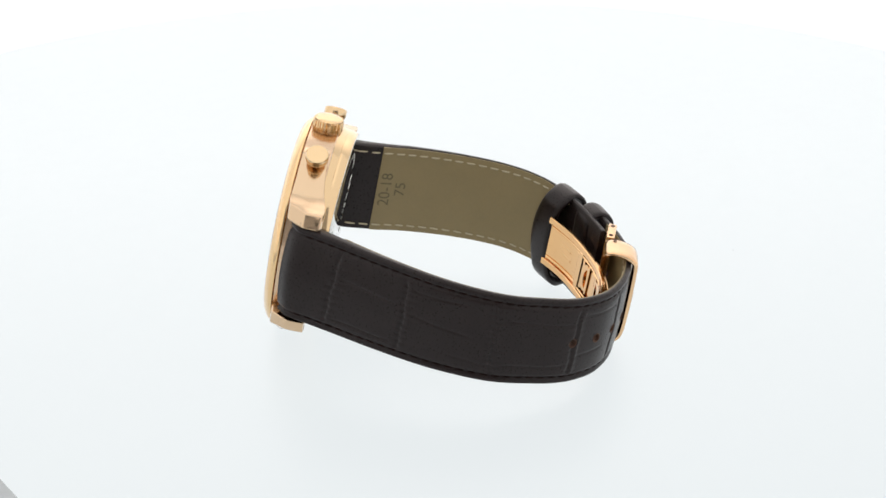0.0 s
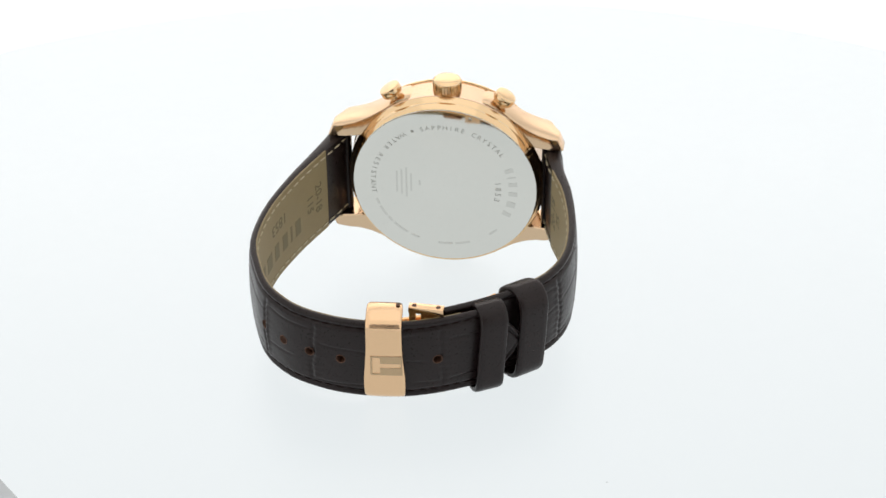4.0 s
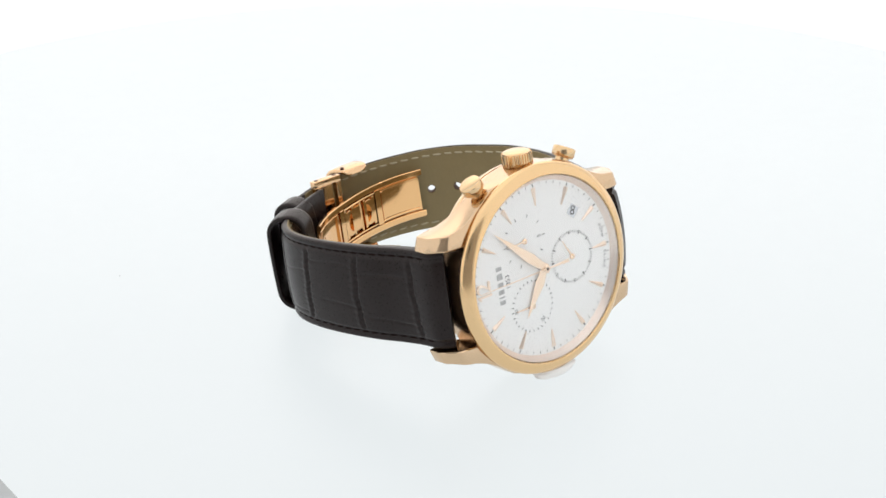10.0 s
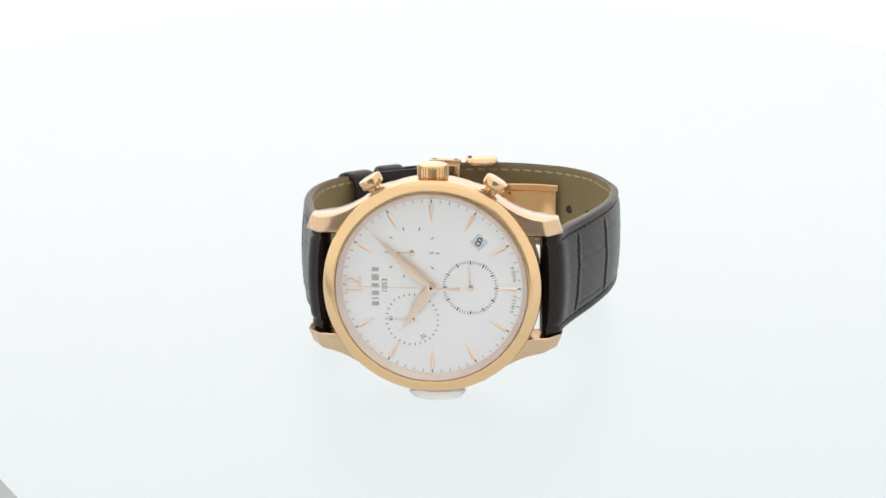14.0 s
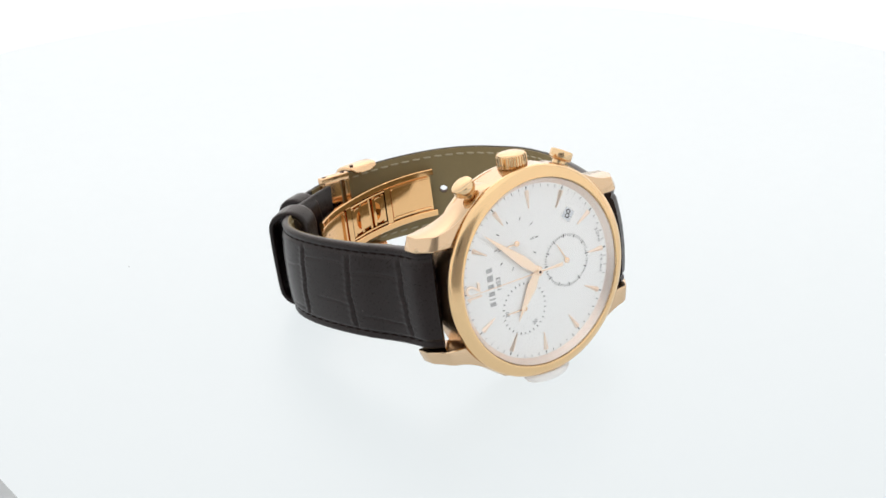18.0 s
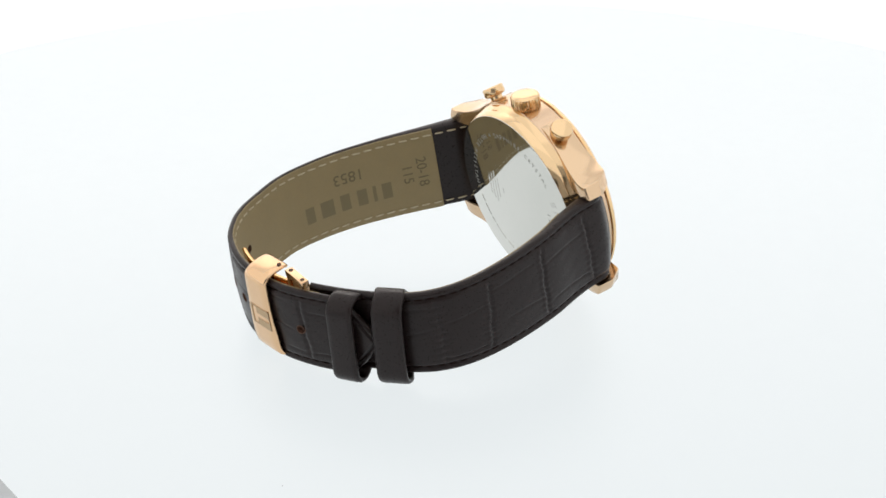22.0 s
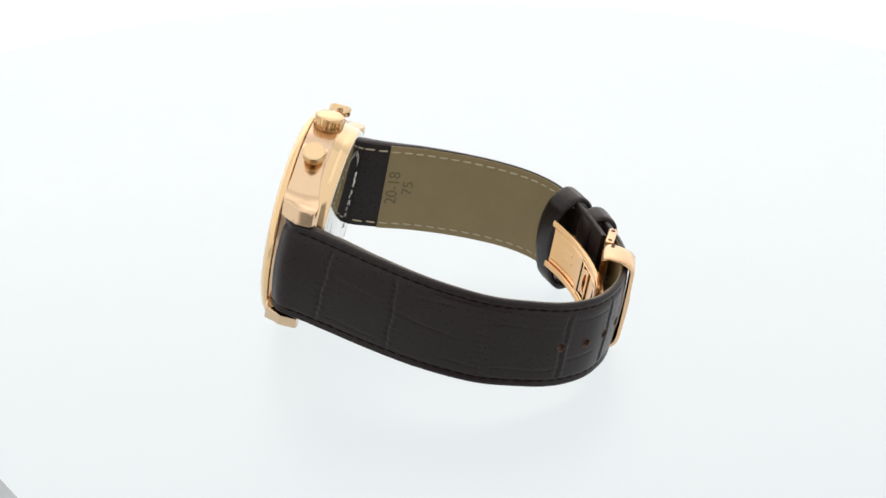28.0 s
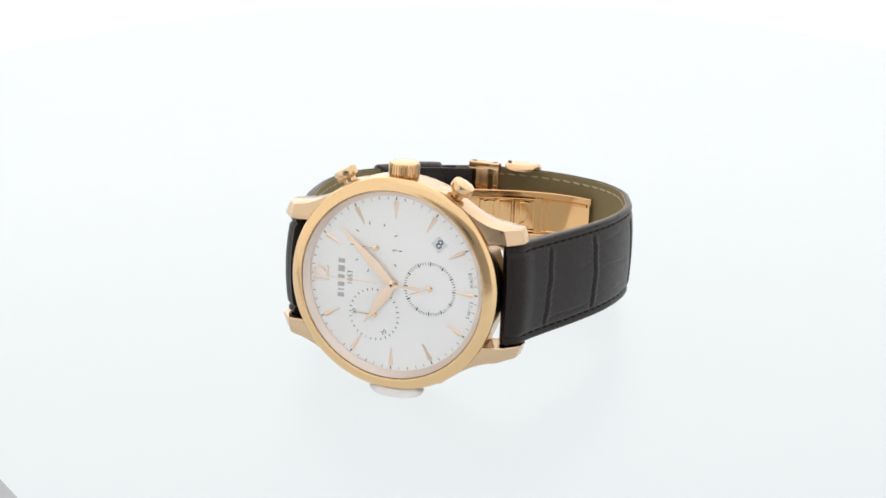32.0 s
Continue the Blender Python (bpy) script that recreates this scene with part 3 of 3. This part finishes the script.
def frame_at(band, s, deep=0.0):
    """Axes at run s: across, along, outward."""
    c = band.at(s, 0, deep)
    out = (band.at(s, 0, -1) - band.at(s, 0, 0)).normalized()
    along = (band.at(s + 0.5, 0, 0) - band.at(s - 0.5, 0, 0)).normalized()
    return c, along, out


def keeper(band, s, width, up, down, half, lean=0.0, drop=0.0, skew=0.0, bow=0.0):
    """A leather loop round both straps."""
    c, along, out = frame_at(band, s)
    corner = min(2.7, (up + down) * 0.49)
    path = []
    for cx, cy, a0 in ((half - corner, up - corner, 0), (-half + corner, up - corner, 90), (-half + corner, -down + corner, 180), (half - corner, -down + corner, 270)):
        for k in range(7):
            a = radians(a0 + 15 * k)
            path.append((cx + corner * math.cos(a), cy + corner * math.sin(a), math.cos(a), math.sin(a)))
        if a0 in (0, 180):
            for k in range(1, 10):
                path.append((cx * (1 - k / 5), cy + corner * math.sin(a), math.cos(a), math.sin(a)))
    across = Vector((1, 0, 0))
    sections = []
    for px, py, nx, ny in path:
        loop = []
        for v, h in ((-0.48, 0.2), (-0.5, 0.42), (-0.5, 0.75), (-0.48, 1.0), (-0.43, 1.16), (-0.3, 1.22), (0.3, 1.24), (0.43, 1.18), (0.48, 1.0), (0.5, 0.75), (0.5, 0.42), (0.48, 0.2), (0.43, 0.08), (-0.43, 0.08)):
            belly = max(0.0, 1 - (px / half) ** 2)
            sag = (-0.35 * bow if py < 0 else 0.12 * bow) * belly
            p = c + across * (px + drop + nx * h) + out * (py + sag + ny * h) + along * (v * width + lean * px - skew * min(0.0, py) - bow * belly * max(0.0, min(1.0, -py / down)))
            loop.append(p)
        sections.append(loop)
    sections.append(sections[0])
    return loft(sections, caps=False)


part("keeper", keeper(long_band, long_band.run(17.3, 60.0), 5.6, 1.2, 3.2, 8.75, 0.07, -0.35, 0.0, 0.7), LEATHER, watch, "fixed dark brown leather strap keeper", sharp=50)
part("keeper", keeper(short_band, short_band.run(22.9, 40.0), 6.2, 2.5, 3.0, 9.15, -0.07, -0.6, 0.5, 2.2), LEATHER, watch, "sliding dark brown leather strap keeper", sharp=50)

# ---------- folding clasp ----------
def plate(points, x0, x1, thick, s0=0.0, s1=999.0, step=0.5):
    """A strip of metal along a curve, from run s0 to s1."""
    s, y, z, ty, tz = spline(points, 0.3)
    s1 = min(s1, s[-1])
    sections = []
    for q in np.linspace(s0, s1, max(3, int((s1 - s0) / step))):
        yy, zz, ny, nz = np.interp(q, s, y), np.interp(q, s, z), -np.interp(q, s, tz), np.interp(q, s, ty)
        c = min(0.18, thick / 3)
        sections.append([(x, yy + ny * d, zz + nz * d) for x, d in ((x0 + c, 0), (x1 - c, 0), (x1, c), (x1, thick - c), (x1 - c, thick), (x0 + c, thick), (x0, thick - c), (x0, c))])
    return loft(sections)


ARCH = [(-18.5, -62.6), (-13, -63.5), (-7, -63.1), (-1, -61.5), (5, -58.9), (10.5, -55.9), (14.5, -53.0), (17.6, -50.2)]
COVER = grain(material("rose_gold_buckle_plate", (0.76, 0.505, 0.30), 0.17, 1.0), 1100, 0.0, vary=0.02, rough_vary=0.04)
CLASP = grain(material("polished_clasp_gold", (0.74, 0.445, 0.21), 0.09, 1.0), 1200, 0.0, vary=0.02, rough_vary=0.03)
clasp = part("clasp_blade", merge([plate(ARCH, 3.95, 5.3, 0.85), plate(ARCH, -5.3, -3.95, 0.85), plate(ARCH, -4.0, 4.0, 0.75, 25.2, 27.0), plate(ARCH, -4.0, 4.0, 0.75, 11.4, 13.0)]), CLASP, watch, "polished rose gold folding clasp blade", sharp=25)
for s0, s1 in ((26.9, 39.4), (0.6, 11.5)):
    part("recessed_panel", plate(ARCH, -4.0, 4.0, 0.18, s0, s1), CLASP, clasp, sharp=25)
    part("panel_rim", merge([plate(ARCH, 3.15, 3.75, 0.55, s0 + 0.6, s1 - 0.4), plate(ARCH, -3.75, -3.15, 0.55, s0 + 0.6, s1 - 0.4), plate(ARCH, -3.2, 3.2, 0.55, s0 + 0.5 if s0 > 20 else s1 - 1.1, s0 + 1.1 if s0 > 20 else s1 - 0.5, 0.1)]), CLASP, clasp, sharp=25)
# maker's relief on the long panel
part("relief_mark", merge([plate(ARCH, 0.7, 1.3, 0.25, 31.5, 35.0), plate(ARCH, -0.9, -0.3, 0.25, 31.0, 34.2)]), CLASP, clasp, sharp=25)
# second blade, folded under the first
part("lower_blade", plate([(y, z - 0.8) for y, z in ARCH], -4.6, 4.6, 0.5, 2.0, 38), CLASP, clasp, sharp=25)


def half_moon(s0, s1):
    """A bracket in the blade's window, from its end s0 inwards to s1, with a half-moon opening and flared corners."""
    s, y, z, ty, tz = spline([(yy, zz - 0.3) for yy, zz in ARCH], 0.3)
    way = 1 if s1 > s0 else -1
    bms = []
    for sign in (1, -1):
        sections = []
        for q in np.linspace(s0, s1, 34):
            d = (q - s0) * way
            x0 = math.sqrt(max(0.0, 1 - ((2.9 - d) / 1.5) ** 2)) * 2.0 if 1.4 < d < 2.9 else 0.0
            x1 = 3.1 if d < 0.9 or d > 3.2 else 2.55 + 0.25 * math.sin((d - 0.9) * 1.37)
            yy, zz, ny, nz = np.interp(q, s, y), np.interp(q, s, z), -np.interp(q, s, tz), np.interp(q, s, ty)
            sections.append([(sign * x, yy + ny * h, zz + nz * h) for x, h in ((x0, 0), (x1, 0), (x1, 0.75), (x1 - 0.12, 0.85), (x0, 0.85))])
        bms.append(loft(sections))
    return merge(bms)


# the window's raised lip, the two brackets and the flat spring leaf between them
part("window_lip", merge([plate(ARCH, 3.3, 3.7, 0.8, 13.1, 25.1), plate(ARCH, -3.7, -3.3, 0.8, 13.1, 25.1)]), CLASP, clasp, sharp=25)
for s0, s1 in ((13.3, 17.1), (24.9, 21.1)):
    part("bracket", half_moon(s0, s1), CLASP, clasp, sharp=25)
part("spring_leaf", plate([(y, z - 0.3) for y, z in ARCH], -2.7, 2.7, 0.55, 18.2, 20.7), CLASP, clasp, sharp=25)
pm = spline(ARCH, 0.3)
part("cross_pin", pin(-3.3, 3.3, 0.4, float(np.interp(17.7, pm[0], pm[1])), float(np.interp(17.7, pm[0], pm[2])) - 0.05), CLASP, clasp)
# hinge block at the end of the short strap
hinge = part("hinge_block", merge([box(9.0, 10.4, 2.5, 9.3, -63.2, -61.5, 0.25), box(-9.6, -8.4, 2.5, 9.3, -63.2, -61.5, 0.25), box(-8.5, 9.1, 4.9, 9.25, -63.1, -61.45, 0.2), box(-8.5, 9.1, 2.6, 3.8, -63.1, -61.6, 0.2)]), COVER, watch, "rose gold hinge block")
for y in (3.6, 8.2):
    part("hinge_pin", pin(10.35, 10.46, 0.45, y, -62.35, 16), HOLE, hinge)


def buckle():
    """The cover plate that wraps the long strap and turns in over both edges."""
    c, along, out = Vector((0, -1.4, -67.5)), Vector((0, 0.994, 0.11)).normalized(), Vector((0, 0.11, -0.994))
    path = [(9.2, -5.2), (9.75, -5.0), (9.95, -4.2), (9.8, -2.6), (9.35, -1.0), (8.9, -0.25), (8.55, 0.08), (8.0, 0.14), (5, 0.28), (0, 0.35), (-4.5, 0.28), (-6.4, 0.1), (-7.3, -0.3), (-7.9, -1.2), (-8.05, -2.6), (-8.0, -4.0), (-7.6, -4.4)]
    s, u, v = spline(path, 0.35)[:3]
    path = list(zip(u.tolist(), v.tolist()))
    sections = []
    for i, (px, pn) in enumerate(path):
        a = Vector(path[max(0, i - 1)])
        b = Vector(path[min(len(path) - 1, i + 1)])
        t = (b - a).normalized()
        n = Vector((t.y, -t.x))
        half = 3.3 + 0.55 * math.exp(-((px + 4.5) / 5.5) ** 2) + 0.15 * min(1.0, s[i] / 2) - 1.2 * math.exp(-s[i] / 0.35) - 0.5 * math.exp(-(s[-1] - s[i]) / 0.5)
        loop = []
        for v, h in ((-1, 0.2), (-0.93, 0.0), (0.93, 0.0), (1, 0.2), (1, 0.5), (0.97, 0.75), (0.88, 0.92), (0.5, 0.98), (0, 1.0), (-0.5, 0.98), (-0.88, 0.92), (-0.97, 0.75), (-1, 0.5)):
            q = Vector((px, pn)) + n * h * (0.68 + 0.32 * min(1.0, s[i] / 4))
            loop.append(c + Vector((1, 0, 0)) * q.x + out * q.y + along * (v * half))
        sections.append(loop)
    return loft(sections), c, along, out


bm, bc, balong, bout = buckle()
cover = part("buckle_cover", bm, COVER, watch, "satin rose gold buckle cover with a square engraved mark", sharp=40)
face = Matrix.Translation(bc + bout * 1.37) @ Matrix((Vector((1, 0, 0)), -balong, bout)).transposed().to_4x4()
mark = face @ Matrix.Translation((0.25, -0.45, 0))


def mark_field():
    """The matt square, cut in strips and left open where the polished sign stands."""
    xs, ys = (-2.25, -1.9, -0.5, 0.5, 1.9, 2.25), (-3.05, -2.75, 1.2, 2.65, 3.05)
    bm = bmesh.new()
    grid = [[bm.verts.new((x, y, 0.03)) for y in ys] for x in xs]
    for i in range(5):
        for j in range(4):
            if i in (0, 4) or j in (0, 3) or (j == 1 and i != 2):
                bm.faces.new((grid[i][j], grid[i + 1][j], grid[i + 1][j + 1], grid[i][j + 1]))
    bmesh.ops.delete(bm, geom=[v for v in bm.verts if not v.link_faces], context="VERTS")
    sunk = bmesh.ops.extrude_face_region(bm, geom=bm.faces[:])
    for v in sunk["geom"]:
        if isinstance(v, bmesh.types.BMVert):
            v.co.z = -0.05
    return bm


part("engraved_mark", moved(mark_field(), mark), ENGRAVED, cover)
part("rivet", pin(10.85, 10.97, 0.45, 0.7, -63.3, 16), HOLE, cover)

# stamped writing on the linings
pieces = [o for o in watch.children if o.name.startswith("strap")]
part("stamped_writing", stamp(long_band, writing("20-18", 3.1, 0.015), 14.9, 0), STAMP, pieces[0])
part("stamped_writing", stamp(long_band, writing("115", 3.1, 0.015), 18.1, 0), STAMP, pieces[0])
for w, at in MAKER:
    part("stamped_block", stamp(long_band, block(w * 4.6, 3.8, 0.015), 32.6 + 4.55 * at, -2.6, True), FAINTSTAMP, pieces[0])
part("stamped_writing", stamp(long_band, writing("1853", 3.6, 0.015), 31.0, 3.2, True), STAMP, pieces[0])
part("stamped_writing", stamp(short_band, writing("20-18", 3.3, 0.015), 13.4, 0), STAMP, pieces[1])
part("stamped_writing", stamp(short_band, writing("75", 3.3, 0.015), 16.6, 0.2), STAMP, pieces[1])

# a lump of pale putty that props the case on the plate
PAD = LOCAL @ Vector((-21.3, -0.7, -1.2))
pad = part("prop_putty", moved(lathe([(0, 0.0018), (0.0048, 0.0018), (0.0054, 0.0014), (0.0055, 0.0010), (0.0048, 0.0001), (0.0044, 0.0), (0, 0.0)], 48), Matrix.Translation((PAD.x, PAD.y, -0.0012)) @ Matrix.Rotation(0.05, 4, "Z") @ Matrix.Diagonal((1, 0.48, 1, 1))), FILM, None, space=False)
tagged(pad, "small lump of pale putty under the watch case", "putty")

# a crumb of dust that rides on the plate
bm = bmesh.new()
bmesh.ops.create_icosphere(bm, subdivisions=1, radius=0.00011)
for k, v in enumerate(bm.verts):
    v.co = Vector((v.co.x * (1.3 + 0.3 * (k % 3)), v.co.y, max(-0.0001, v.co.z * 0.6))) + Vector((-0.0380, 0.0602, -0.0011))
dust = part("dust_speck", bm, PALECLOTH, None, space=None)
tagged(dust, "tiny grey dust crumb lying on the white plate", "dust")

# a dark cloth edge that lies in the corner of the plate
cloth = part("cloth_flap", moved(box(-0.06, 0.0, -0.06, 0.06, 0, 0.0016, 0.0007), Matrix.Translation((-0.0782, -0.0665, -0.0011)) @ Matrix.Rotation(0.57, 4, "Z")), PALECLOTH, None, space=False)
tagged(cloth, "pale grey folded cloth lying on the white plate", "cloth")

# the black front of the filming camera, mirrored in the gold
rig = part("camera_body", box(-0.06, 0.06, -0.07, -0.02, -0.045, 0.045, 0.006), DARKCLOTH, None, space=False)
rig.matrix_world = look(EYE, AIM) @ Matrix.Rotation(-math.pi / 2, 4, "X") @ Matrix.Translation((0, -0.004, 0))
tagged(rig, "matt black camera body facing the table", "camera")
# an unseen grey cloth, added to dim light and reflections from the front
folds = [[(-0.4 + 0.01 * k, -0.66 + 0.008 * math.sin(k * 0.9) + d, z) for z, d in ((-0.008, 0), (0.6, 0), (0.6, -0.004), (-0.008, -0.004))] for k in range(81)]
curtain = part("curtain", loft(folds), FRONTBLOCK, None, space=False)
tagged(curtain, "unseen grey cloth added in front to dim light and reflections", "curtain")


def motions():
    still = [(0, 264.15), (0.5, 252.75), (1, 241.35), (1.5, 229.85), (2, 218.35), (2.5, 206.83), (3, 195.31), (3.5, 183.99), (4, 172.76), (4.5, 161.54), (5, 150.32),
             (5.5, 139.2), (6, 128.07), (6.5, 116.94), (7, 105.81), (7.5, 94.72), (8, 83.84), (8.5, 72.86), (9, 61.37), (9.5, 50.28), (10, 40.7), (10.5, 31.81), (11, 23.52),
             (11.5, 16.04), (12, 9.55), (12.5, 4.1), (13, -0.45), (13.5, -3.65), (14, -5.35), (14.1, -5.45), (14.5, -4.75), (15, -2.25), (15.5, 1.81), (16, 7), (16.5, 13.3),
             (17, 20.37), (17.5, 28.13), (18, 37), (18.5, 46.65), (19, 57.59), (19.5, 69), (20, 80.31), (20.5, 91.32), (21, 102.53), (21.5, 113.34), (22, 124.05), (22.5, 134.68),
             (23, 145.61), (23.5, 156.83), (24, 168.36), (24.5, 179.61), (25, 191.37), (25.5, 202.73), (26, 214.21), (26.5, 225.68), (27, 237.25), (27.5, 248.93), (28, 260.4),
             (28.5, 271.55), (29, 283), (29.5, 294.35), (30, 305.7), (30.5, 316.1), (31, 325.4), (31.5, 333.4), (32, 340.2)]
    walk(watch, [(t, Matrix.Rotation(radians(a), 4, "Z")) for t, a in still])
    walk(pad, [(t, Matrix.Rotation(radians(a), 4, "Z")) for t, a in still])
    walk(dust, [(t, Matrix.Rotation(radians(a), 4, "Z")) for t, a in still])
    walk(turntable, [(t, Matrix.Rotation(radians(a), 4, "Z")) for t, a in still])
    # the small seconds hand runs on, and runs back with the plate
    walk(small_seconds, [(t, SECONDS @ Matrix.Rotation(radians(-(86.0 - 6.0 * abs(t - 14.1))), 4, "Z")) for t in [*range(0, 15, 2), 14.1, *range(16, 33, 2)]])


motions()
